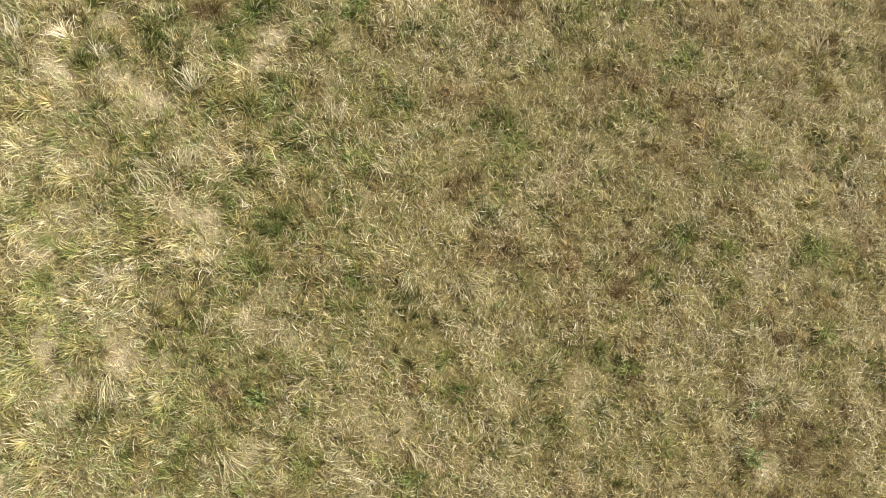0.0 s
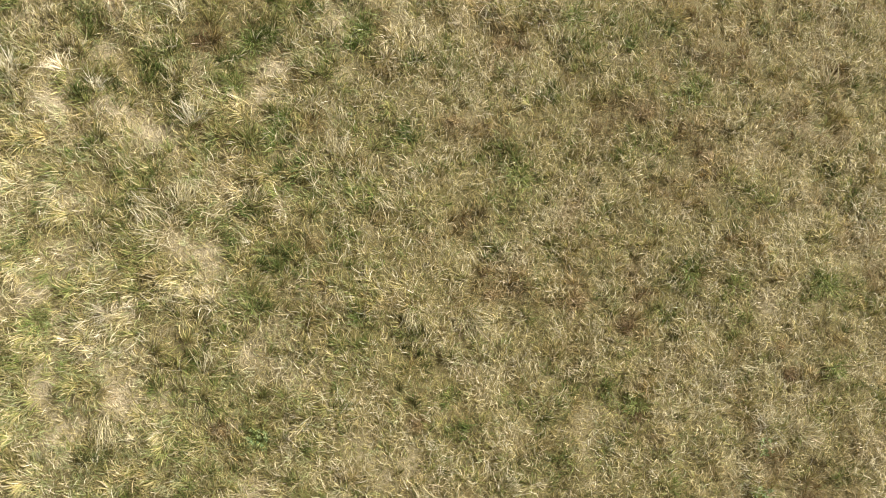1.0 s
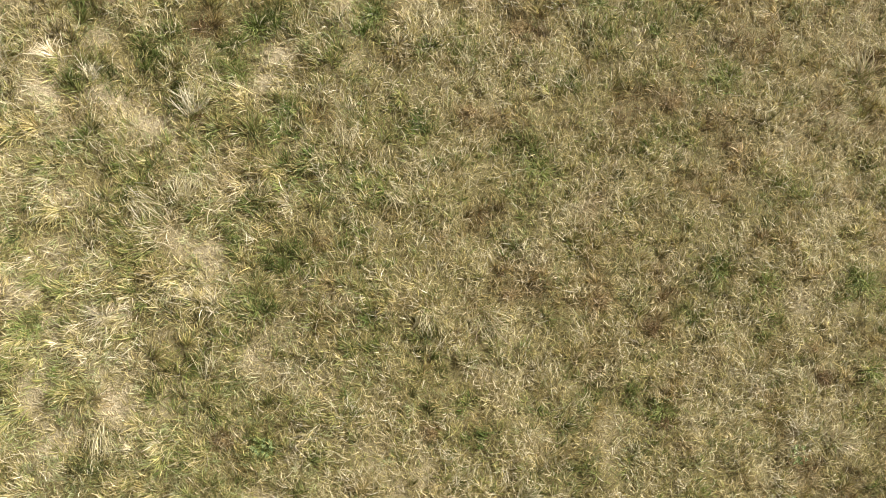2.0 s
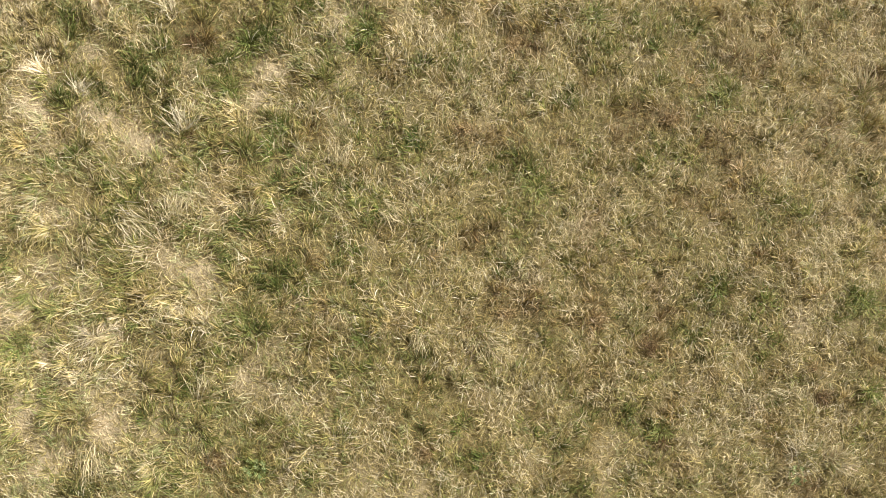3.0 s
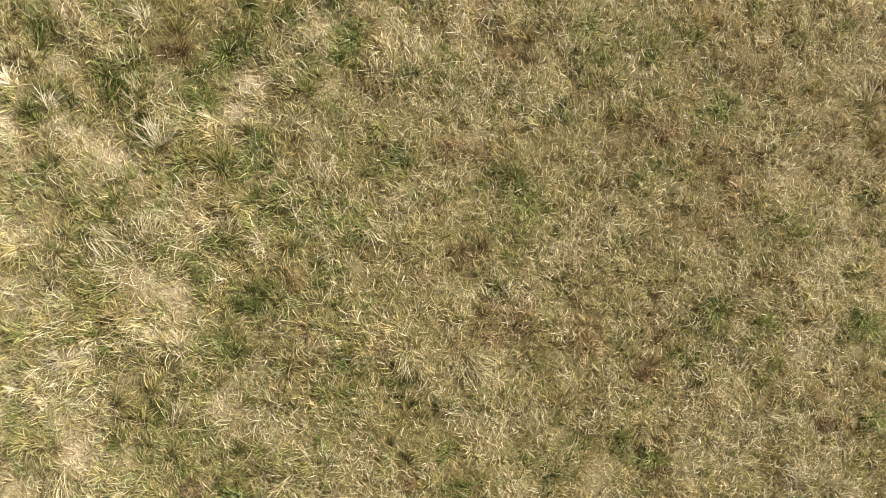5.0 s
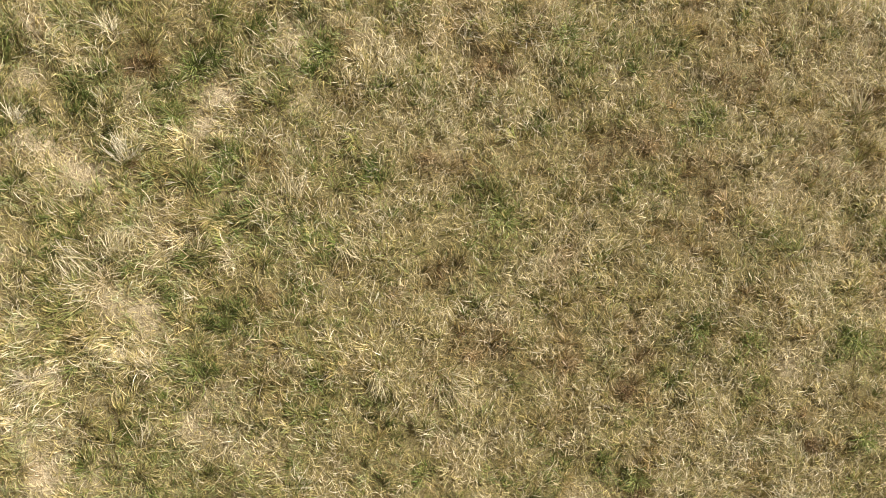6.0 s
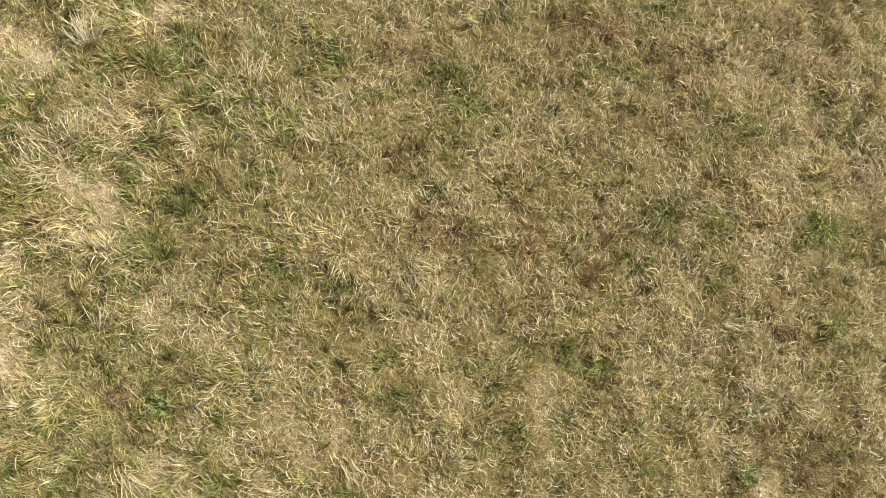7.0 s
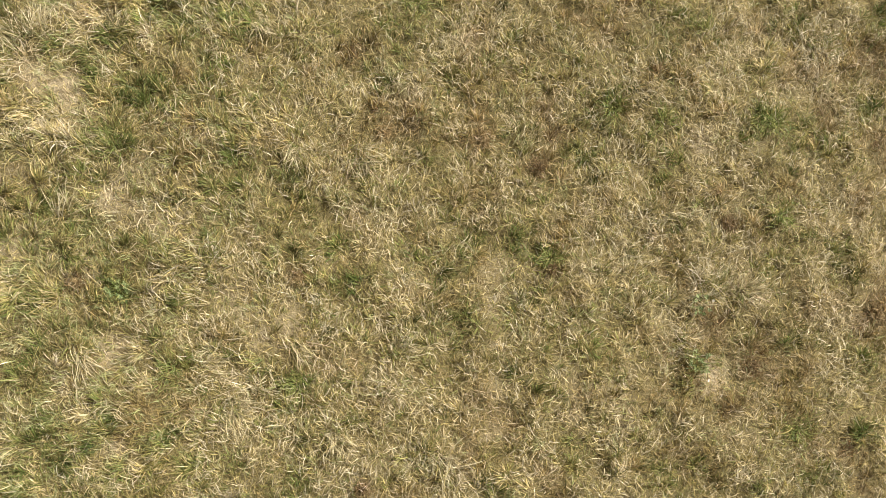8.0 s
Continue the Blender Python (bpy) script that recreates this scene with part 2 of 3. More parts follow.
def ramp(nodes, stops):
    r = nodes.new("ShaderNodeValToRGB")
    e = r.color_ramp.elements
    while len(e) < len(stops):
        e.new(0.5)
    for k, (at, col) in zip(e, stops):
        k.position, k.color = at, (*col, 1)
    return r


def blade_material(name, stops, brown=(0.20, 0.122, 0.052), shine=0.42):
    """Grass blades: colour by dryness, brown where dead, uneven in tone from blade to blade, part of the light shining through."""
    m, n, l, b = material(name)
    dry = n.new("ShaderNodeAttribute")
    dry.attribute_name = "dry"
    dead = n.new("ShaderNodeAttribute")
    dead.attribute_name = "dead"
    tone = n.new("ShaderNodeAttribute")
    tone.attribute_name = "tone"
    col = ramp(n, stops)
    l.new(dry.outputs["Fac"], col.inputs[0])
    mix = n.new("ShaderNodeMix")
    mix.data_type = "RGBA"
    l.new(dead.outputs["Fac"], mix.inputs[0])
    l.new(col.outputs[0], mix.inputs[6])
    rust = ramp(n, [(0.3, (1.5 * brown[0], 1.42 * brown[1], 1.4 * brown[2])), (0.85, [0.75 * c for c in brown])])
    l.new(dead.outputs["Fac"], rust.inputs[0])
    l.new(rust.outputs[0], mix.inputs[7])
    tex = n.new("ShaderNodeTexNoise")
    tex.inputs["Scale"].default_value, tex.inputs["Detail"].default_value = 90, 3
    geo = n.new("ShaderNodeNewGeometry")
    l.new(geo.outputs["Position"], tex.inputs["Vector"])
    fleck = n.new("ShaderNodeMapRange")
    l.new(tex.outputs[0], fleck.inputs[0])
    fleck.inputs[1].default_value, fleck.inputs[2].default_value, fleck.inputs[3].default_value, fleck.inputs[4].default_value = 0.3, 0.7, 0.78, 1.18
    mul = n.new("ShaderNodeMath")
    mul.operation = "MULTIPLY"
    l.new(tone.outputs["Fac"], mul.inputs[0])
    l.new(fleck.outputs[0], mul.inputs[1])
    shade = n.new("ShaderNodeVectorMath")
    shade.operation = "SCALE"
    l.new(mix.outputs[2], shade.inputs[0])
    l.new(mul.outputs[0], shade.inputs["Scale"])
    l.new(shade.outputs[0], b.inputs["Base Color"])
    b.inputs["Roughness"].default_value = shine
    b.inputs["Specular IOR Level"].default_value = 0.12
    thin = n.new("ShaderNodeBsdfTranslucent")
    l.new(shade.outputs[0], thin.inputs[0])
    both = n.new("ShaderNodeMixShader")
    both.inputs[0].default_value = 0.3
    l.new(b.outputs[0], both.inputs[1])
    l.new(thin.outputs[0], both.inputs[2])
    l.new(both.outputs[0], n["Material Output"].inputs[0])
    return m


GRASS = blade_material("grass blades", [(0.0, (0.095, 0.132, 0.032)), (0.3, (0.195, 0.210, 0.064)), (0.55, (0.39, 0.32, 0.130)), (0.8, (0.545, 0.465, 0.268)), (1.0, (0.70, 0.615, 0.445))])
THATCH = blade_material("dead grass thatch", [(0.0, (0.18, 0.16, 0.05)), (0.5, (0.36, 0.297, 0.116)), (1.0, (0.61, 0.52, 0.35))], brown=(0.16, 0.10, 0.045), shine=0.6)
STRAW = blade_material("bleached straw", [(0.0, (0.39, 0.33, 0.165)), (0.5, (0.56, 0.495, 0.305)), (1.0, (0.72, 0.655, 0.475))], shine=0.5)
YOUNG = blade_material("young grass", [(0.0, (0.14, 0.18, 0.056)), (0.5, (0.275, 0.30, 0.12)), (1.0, (0.44, 0.43, 0.235))])
FRESH = blade_material("fresh green leaves", [(0.0, (0.105, 0.165, 0.04)), (0.5, (0.185, 0.23, 0.065)), (1.0, (0.32, 0.32, 0.11))], shine=0.38)


def ground_material():
    m, n, l, b = material("thatch and soil")
    geo = n.new("ShaderNodeNewGeometry")
    fine, mid, wide = (n.new("ShaderNodeTexNoise") for _ in range(3))
    for tex, scale, detail in ((fine, 140, 6), (mid, 9, 6), (wide, 0.35, 5)):
        l.new(geo.outputs["Position"], tex.inputs["Vector"])
        tex.inputs["Scale"].default_value, tex.inputs["Detail"].default_value = scale, detail
    soil = ramp(n, [(0.3, (0.055, 0.043, 0.015)), (0.5, (0.115, 0.088, 0.034)), (0.7, (0.21, 0.165, 0.075))])
    # the shade between grass blades is put into the turf's darker colour
    turf = ramp(n, [(0.35, (0.10, 0.095, 0.03)), (0.55, (0.17, 0.14, 0.055)), (0.7, (0.25, 0.195, 0.09))])
    l.new(fine.outputs[0], soil.inputs[0])
    add = n.new("ShaderNodeMath")
    add.operation = "MULTIPLY_ADD"
    l.new(mid.outputs[0], add.inputs[0])
    add.inputs[1].default_value = 0.5
    half = n.new("ShaderNodeMath")
    half.operation = "MULTIPLY"
    half.inputs[1].default_value = 0.5
    l.new(wide.outputs[0], half.inputs[0])
    l.new(half.outputs[0], add.inputs[2])
    l.new(add.outputs[0], turf.inputs[0])
    mix = n.new("ShaderNodeMix")
    mix.data_type = "RGBA"
    mix.inputs[0].default_value = 0.5
    l.new(soil.outputs[0], mix.inputs[6])
    l.new(turf.outputs[0], mix.inputs[7])
    pressed = n.new("ShaderNodeAttribute")
    pressed.attribute_name = "matted"
    straw = ramp(n, [(0.3, (0.28, 0.228, 0.13)), (0.7, (0.50, 0.415, 0.27))])
    l.new(fine.outputs[0], straw.inputs[0])
    cover = n.new("ShaderNodeMix")
    cover.data_type = "RGBA"
    l.new(pressed.outputs["Fac"], cover.inputs[0])
    l.new(mix.outputs[2], cover.inputs[6])
    l.new(straw.outputs[0], cover.inputs[7])
    l.new(cover.outputs[2], b.inputs["Base Color"])
    b.inputs["Roughness"].default_value = 0.95
    bump = n.new("ShaderNodeBump")
    bump.inputs["Strength"].default_value, bump.inputs["Distance"].default_value = 0.8, 0.01
    l.new(fine.outputs[0], bump.inputs["Height"])
    l.new(bump.outputs[0], b.inputs["Normal"])
    return m


# ---- ground, one sheet to the horizon ----
def make_ground():
    inner = np.linspace(-6.5, 6.5, 221)
    outer = 6.5 * np.geomspace(1.03, 300, 40)
    line = np.concatenate([-outer[::-1], inner, outer])
    gx, gy = np.meshgrid(line, line, indexing="ij")
    gz = ground_height(gx, gy)
    far = np.maximum(np.abs(gx), np.abs(gy))
    gz = gz * np.clip((40 - far) / 30, 0, 1)
    k = len(line)
    v = np.stack([gx.ravel(), gy.ravel(), gz.ravel()], 1)
    idx = np.arange(k * k).reshape(k, k)
    f = np.stack([idx[:-1, :-1].ravel(), idx[1:, :-1].ravel(), idx[1:, 1:].ravel(), idx[:-1, 1:].ravel()], 1)
    me = bpy.data.meshes.new("ground")
    fill_mesh(me, v, f, 4)
    me.shade_smooth()
    a = me.attributes.new("matted", "FLOAT", "POINT")
    a.data.foreach_set("value", matted(v[:, 0], v[:, 1]).astype(np.float32))
    me.materials.append(ground_material())
    return tagged(new("ground", me), "uneven meadow ground of dry thatch and soil under the grass", "ground", kind="structure")


def fill_mesh(me, v, loops, size):
    """A mesh of equal polygons from arrays."""
    count = len(loops)
    me.vertices.add(len(v))
    me.vertices.foreach_set("co", np.ascontiguousarray(v, np.float32).ravel())
    me.loops.add(count * size)
    me.loops.foreach_set("vertex_index", np.ascontiguousarray(loops, np.int32).ravel())
    me.polygons.add(count)
    me.polygons.foreach_set("loop_start", np.arange(0, count * size, size, dtype=np.int32))
    me.update(calc_edges=True)


def blades_mesh(name, x, y, z, azimuth, length, width, rise, droop, dry, dead, tone, mat, lift=None, bends=1, veer=0.10):
    """Grass blades as one mesh. Each tapers from its foot over some bends to its tip: rise is its slope at the foot in degrees, droop how far it bows down."""
    n, k = len(x), bends + 1
    ca, sa = np.cos(azimuth), np.sin(azimuth)
    aside = rng.normal(0, veer, n) * length
    twist = rng.normal(0, 0.7, n)
    side = np.stack([-sa * np.cos(twist), ca * np.cos(twist), np.sin(twist)], 1) * (width * 0.5)[:, None]
    at = np.stack([x, y, z], 1).astype(float)
    v = np.empty((n, 2 * k + 1, 3))
    for i in range(k):
        u = i / k
        broad = 0.75 if i == 0 else 1.0 - 0.7 * max(0.0, u - 0.45)
        v[:, 2 * i], v[:, 2 * i + 1] = at - side * broad, at + side * broad
        slope = np.radians(rise - droop * (i / max(1, k - 1)))
        across = aside * ((u + 1 / k) ** 2 - u ** 2)
        run = np.cos(slope) * length / k
        at = at + np.stack([run * ca - across * sa, run * sa + across * ca, np.sin(slope) * length / k], 1)
        if lift is not None:
            at[:, 2] = np.maximum(at[:, 2], lift(at[:, 0], at[:, 1]) + 0.004)
    v[:, 2 * k] = at
    base = np.arange(n)[:, None] * (2 * k + 1)
    corners = []
    for i in range(k - 1):
        corners += [base + [2 * i, 2 * i + 1, 2 * i + 3], base + [2 * i, 2 * i + 3, 2 * i + 2]]
    corners.append(base + [2 * k - 2, 2 * k - 1, 2 * k])
    me = bpy.data.meshes.new(name)
    fill_mesh(me, v.reshape(-1, 3), np.concatenate(corners, 1).reshape(-1, 3), 3)
    for key, values in (("dry", dry), ("dead", dead), ("tone", tone)):
        a = me.attributes.new(key, "FLOAT", "POINT")
        a.data.foreach_set("value", np.repeat(values, 2 * k + 1).astype(np.float32))
    me.materials.append(mat)
    return me


make_ground()

# ---- the lawn ----
X0, X1, Y0, Y1 = -3.15, 4.05, -2.5, 2.65            # the thick lawn
AREA = (X1 - X0) * (Y1 - Y0)
RIM = 2.4                                           # it thins out over this width


def scatter(count):
    """Places on the lawn: even in its middle, ever fewer towards the rim."""
    whole = (X1 - X0 + 2 * RIM) * (Y1 - Y0 + 2 * RIM)
    n = int(count * whole / AREA)
    x, y = rng.uniform(X0 - RIM, X1 + RIM, n), rng.uniform(Y0 - RIM, Y1 + RIM, n)
    out = np.hypot(np.maximum(np.maximum(X0 - x, x - X1), 0), np.maximum(np.maximum(Y0 - y, y - Y1), 0)) / RIM
    keep = rng.random(n) < np.where(out == 0, 1.0, 0.30 * (1 - out).clip(0, 1) ** 1.5)
    return x[keep], y[keep]


def lean_angle(x, y):
    """The way in which the grass lies."""
    west = 1 / (1 + np.exp((x + 0.7) / 0.3))
    return 1.6 + (2.4 + 4.0 * west) * (fbm(x, y, 0.4, 3, 3) - 0.5) + 0.5 * west


def lawn_thatch(count):
    x, y = scatter(count)
    count = len(x)
    d = np.clip(dryness(x, y) + 0.25 * matted(x, y) + rng.normal(0, 0.16, count), 0, 1)
    dead = np.clip(brownness(x, y) * rng.uniform(0.3, 1.2, count), 0, 1)
    return blades_mesh("dead_grass_thatch", x, y, ground_height(x, y) + rng.uniform(0.002, 0.018, count), rng.uniform(0, 2 * math.pi, count),
                       rng.uniform(0.02, 0.07, count), rng.uniform(0.0018, 0.0036, count), rng.normal(6, 9, count), rng.uniform(0, 20, count),
                       d, dead, rng.normal(1.0, 0.2, count).clip(0.5, 1.5), THATCH, ground_height, 1, 0.2)


def tussocks(density):
    """The middles of the tussocks that the lawn is made of, with their radius, dryness, vigour and lean."""
    x, y = scatter(int(AREA * density))
    n = len(x)
    keep = rng.random(n) < np.clip(1.05 - 0.6 * matted(x, y) - 0.9 * np.clip(spots(x, y, BROWN), 0, 1), 0.05, 1)
    green = np.repeat(np.array(GREEN), 3, axis=0)
    x = np.concatenate([x[keep], green[:, 0] + rng.normal(0, 0.4, len(green)) * green[:, 2]])
    y = np.concatenate([y[keep], green[:, 1] + rng.normal(0, 0.4, len(green)) * green[:, 2]])
    n = len(x)
    return x, y, rng.uniform(0.03, 0.075, n) * (0.68 + 0.32 / (1 + np.exp((x + 0.7) / 0.25))), dryness(x, y) + rng.normal(-0.05, 0.15, n), rng.uniform(0.65, 1.25, n) * (1 - 0.4 * matted(x, y)), lean_angle(x, y) + rng.normal(0, 0.5, n)


def lawn_grass(count):
    """Blades that fan out from the tussocks, and single ones between them."""
    tx, ty, tr, td, tv, tl = tussocks(95)
    ct = rng.normal(1.0, 0.28, len(tx)).clip(0.45, 1.55)
    k = rng.choice(len(tx), int(count * 0.66), p=tr ** 1.6 * tv / (tr ** 1.6 * tv).sum())
    n = len(k)
    r, a = tr[k] * np.abs(rng.normal(0, 0.62, n)), rng.uniform(0, 2 * math.pi, n)
    x, y = tx[k] + r * np.cos(a), ty[k] + r * np.sin(a)
    out = np.clip(r / tr[k], 0, 1.2)
    azimuth = np.arctan2(0.9 * out * np.sin(a) + 0.6 * np.sin(tl[k]), 0.9 * out * np.cos(a) + 0.6 * np.cos(tl[k])) + rng.normal(0, 0.45, n)
    d, tone = td[k] + rng.normal(-0.01, 0.17, n), ct[k] * rng.normal(1.0, 0.2, n)
    length, rise = rng.uniform(0.04, 0.115, n) * tv[k] * (0.8 + 0.2 / (1 + np.exp((tx[k] + 0.7) / 0.25))), rng.normal(58, 14, n) - 24 * out
    sx, sy = scatter(int(count * 0.34))
    hollow = np.clip(5.0 * (0.47 - fbm(sx, sy, 0.13, 4, 2)) + 1.1 * spots(sx, sy, BROWN), 0, 1)
    keep = rng.random(len(sx)) > np.maximum(0.5 * matted(sx, sy), 0.6 * hollow)
    sx, sy = sx[keep], sy[keep]
    m = len(sx)
    x, y, azimuth = np.concatenate([x, sx]), np.concatenate([y, sy]), np.concatenate([azimuth, lean_angle(sx, sy) + rng.normal(0, 0.9, m)])
    d = np.clip(np.concatenate([d, dryness(sx, sy) + rng.normal(0.05, 0.23, m)]), 0, 1)
    tone = np.concatenate([tone, rng.normal(1.0, 0.22, m)]).clip(0.45, 1.6)
    length, rise = np.concatenate([length, rng.uniform(0.03, 0.085, m)]), np.concatenate([rise, rng.normal(40, 16, m)])
    n = len(x)
    dead = np.clip(brownness(x, y) * rng.uniform(0.3, 1.2, n), 0, 1)
    return blades_mesh("lawn_grass", x, y, ground_height(x, y) + 0.003, azimuth, length, rng.uniform(0.0023, 0.0048, n),
                       rise.clip(6, 85), rng.uniform(15, 75, n), d, dead, tone, GRASS, ground_height, 2, 0.22)


def young_grass(count):
    """Pale green new growth between the dry blades, thickest in the west."""
    cx, cy = scatter(int(AREA * 420))
    west = 1 / (1 + np.exp((cx + 0.9) / 0.4))
    patch = np.clip(6.0 * (fbm(cx, cy, 0.24, 6, 3) - 0.50), 0, 1)
    south = west / (1 + np.exp((cy + 0.6) / 0.25))
    keep = rng.random(len(cx)) < np.clip((0.14 + 0.6 * west) * patch + 0.16 * west + 0.45 * south + 0.03, 0, 1) * (1 - 0.6 * matted(cx, cy))
    cx, cy = cx[keep], cy[keep]
    many = rng.integers(5, 13, len(cx))
    own = np.repeat(rng.normal(0, 0.17, len(cx)), many)
    lean = np.repeat(lean_angle(cx, cy) + rng.normal(0, 0.7, len(cx)), many)
    x, y = np.repeat(cx, many), np.repeat(cy, many)
    n = min(count, len(x))
    x, y = x[:n] + rng.normal(0, 0.016, n), y[:n] + rng.normal(0, 0.016, n)
    d = np.clip(0.30 + 0.65 * dryness(x, y) + own[:n] + rng.normal(0, 0.1, n), 0, 1)
    return blades_mesh("young_grass", x, y, ground_height(x, y) + 0.005, lean[:n] + rng.normal(0, 0.7, n), rng.uniform(0.035, 0.09, n), rng.uniform(0.0019, 0.0037, n),
                       rng.normal(48, 15, n).clip(8, 80), rng.uniform(15, 70, n), d, np.zeros(n), rng.normal(1.0, 0.18, n).clip(0.5, 1.5), YOUNG, ground_height, 2, 0.16)


def lawn_straw(count):
    """Long bleached blades that lie on top of the rest, each bent its own way."""
    x, y = scatter(count)
    keep = rng.random(len(x)) < strawness(x, y)
    sheaf = rng.integers(1, 4, keep.sum())
    x, y = np.repeat(x[keep], sheaf), np.repeat(y[keep], sheaf)
    own = np.repeat(rng.normal(0, 1, len(sheaf)), sheaf), np.repeat(rng.normal(0, 1, len(sheaf)), sheaf)
    n = len(x)
    x, y = x + rng.normal(0, 0.012, n), y + rng.normal(0, 0.012, n)
    azimuth = lean_angle(x, y) + 0.6 * own[0] + rng.normal(0, 0.5, n) + np.where(rng.random(n) < 0.25, math.pi, 0)
    d = np.clip(0.5 + 0.22 * own[1] + rng.normal(0, 0.14, n), 0, 1)
    reach = 0.60 + 0.25 / (1 + np.exp((x + 0.5) / 0.3))
    return blades_mesh("straw", x, y, ground_height(x, y) + rng.uniform(0.008, 0.032, n), azimuth, rng.uniform(0.05, 0.135, n) * reach, rng.uniform(0.0018, 0.0035, n),
                       rng.normal(36, 16, n).clip(4, 80), rng.uniform(20, 75, n), d, np.clip(0.5 * brownness(x, y), 0, 1), rng.normal(1.0, 0.16, n).clip(0.5, 1.4), STRAW, ground_height, 3, 0.38)


def meadow_beyond(count):
    """The grass round about, thinner with the distance."""
    ang, rad = rng.uniform(0, 2 * math.pi, count), 2.4 + 13.0 * rng.random(count) ** 1.5
    x, y = 0.3 + rad * np.cos(ang), rad * np.sin(ang)
    keep = (x < X0) | (x > X1) | (y < Y0) | (y > Y1)
    x, y = x[keep], y[keep]
    n = len(x)
    d = np.clip(dryness(x, y) + rng.normal(0, 0.2, n), 0, 1)
    return blades_mesh("meadow_grass", x, y, ground_height(x, y), rng.uniform(0, 2 * math.pi, n), rng.uniform(0.05, 0.12, n), rng.uniform(0.004, 0.009, n),
                       rng.normal(45, 16, n).clip(8, 85), rng.uniform(15, 75, n), d, np.zeros(n), rng.normal(1.0, 0.2, n).clip(0.45, 1.6), GRASS, ground_height)


tagged(new("dead_grass_thatch", lawn_thatch(165000)), "matted dead straw-coloured grass lying on the ground", "thatch", kind="stuff")
tagged(new("straw", lawn_straw(52000)), "long bleached straw blades lying loosely on the lawn", "straw", kind="stuff")
tagged(new("lawn_grass", lawn_grass(225000)), "half-dry lawn of olive green and straw-coloured grass blades", "grass", kind="stuff")
tagged(new("young_grass", young_grass(60000)), "pale green new grass blades between the dry ones", "grass", kind="stuff")
tagged(new("meadow_grass", meadow_beyond(60000)), "half-dry grass of the meadow around", "grass", kind="stuff")


# ---- tufts that stand out ----
def blade_shape(bend, wave):
    """One long folded blade of unit length along +x, to be scaled: a keel with two flanks that taper to the tip."""
    bm = bmesh.new()
    rows = []
    for i in range(6):
        u = i / 5
        half = 0.022 * (1 - u ** 2.2) * (0.75 + 0.5 * min(1, 3 * u)) + 0.0008
        a = bend * u
        at = Vector((math.sin(a) / bend, wave * u * u, (0.62 * u - 0.62 * u * u * bend * 0.75)))
        rows.append([bm.verts.new(at + Vector((0, -half, half * 0.45))), bm.verts.new(at), bm.verts.new(at + Vector((0, half, half * 0.45)))])
    for p, q in zip(rows, rows[1:]):
        bm.faces.new((p[0], q[0], q[1], p[1]))
        bm.faces.new((p[1], q[1], q[2], p[2]))
    me = bpy.data.meshes.new("blade")
    bm.to_mesh(me)
    bm.free()
    me.shade_smooth()
    return me


def plain_blade_material(name, low, high, shine):
    """As the blades of the lawn, with each blade's own tone."""
    m, n, l, bsdf = material(name)
    info, tex, geo = n.new("ShaderNodeObjectInfo"), n.new("ShaderNodeTexNoise"), n.new("ShaderNodeNewGeometry")
    tex.inputs["Scale"].default_value, tex.inputs["Detail"].default_value = 90, 3
    l.new(geo.outputs["Position"], tex.inputs["Vector"])
    add = n.new("ShaderNodeMath")
    add.operation = "MULTIPLY_ADD"
    l.new(tex.outputs[0], add.inputs[0])
    add.inputs[1].default_value = 0.6
    part = n.new("ShaderNodeMath")
    part.operation = "MULTIPLY"
    part.inputs[1].default_value = 0.55
    l.new(info.outputs["Random"], part.inputs[0])
    l.new(part.outputs[0], add.inputs[2])
    col = ramp(n, [(0.2, low), (0.8, high)])
    l.new(add.outputs[0], col.inputs[0])
    l.new(col.outputs[0], bsdf.inputs["Base Color"])
    bsdf.inputs["Roughness"].default_value, bsdf.inputs["Specular IOR Level"].default_value = shine, 0.25
    thin, both = n.new("ShaderNodeBsdfTranslucent"), n.new("ShaderNodeMixShader")
    l.new(col.outputs[0], thin.inputs[0])
    both.inputs[0].default_value = 0.3
    l.new(bsdf.outputs[0], both.inputs[1])
    l.new(thin.outputs[0], both.inputs[2])
    l.new(both.outputs[0], n["Material Output"].inputs[0])
    return m


def blade_set(mat):
    made = []
    for bend, wave in ((0.5, 0.1), (0.8, -0.12), (1.1, 0.16), (1.4, -0.08), (0.7, 0.2), (1.2, -0.2)):
        me = blade_shape(bend, wave)
        me.materials.append(mat)
        made.append(me)
    return made


STRAW_BLADES = blade_set(plain_blade_material("straw blade", (0.42, 0.355, 0.185), (0.66, 0.575, 0.37), 0.5))
WHITE_BLADES = blade_set(plain_blade_material("whitish blade", (0.52, 0.46, 0.34), (0.80, 0.74, 0.60), 0.5))
PINK_BLADES = blade_set(plain_blade_material("pinkish blade", (0.38, 0.27, 0.155), (0.68, 0.55, 0.40), 0.55))
GREEN_BLADES = blade_set(plain_blade_material("green blade", (0.12, 0.18, 0.04), (0.26, 0.285, 0.09), 0.4))


def loose_parts(base, name, meshes, g, count, foot, length, width, point, spread):
    """Single blades that can be told apart, each an object of its own."""
    for _ in range(count):
        r, a = foot * math.sqrt(g.random()), g.uniform(0, 2 * math.pi)
        px, py = r * math.cos(a), r * math.sin(a)
        size = length * g.uniform(0.4, 1.2)
        ob = new(name, meshes[int(g.integers(0, len(meshes)))])
        z = float(ground_height(np.array([base.location.x + px]), np.array([base.location.y + py]))[0]) - base.location.z
        ob.parent = base
        ob.matrix_basis = pose(px, py, z + 0.012, g.normal(0, 28), g.normal(0, 16), point + spread * g.uniform(-1, 1)) @ Matrix.Diagonal((size, size * width, size * g.uniform(0.6, 1.1), 1))


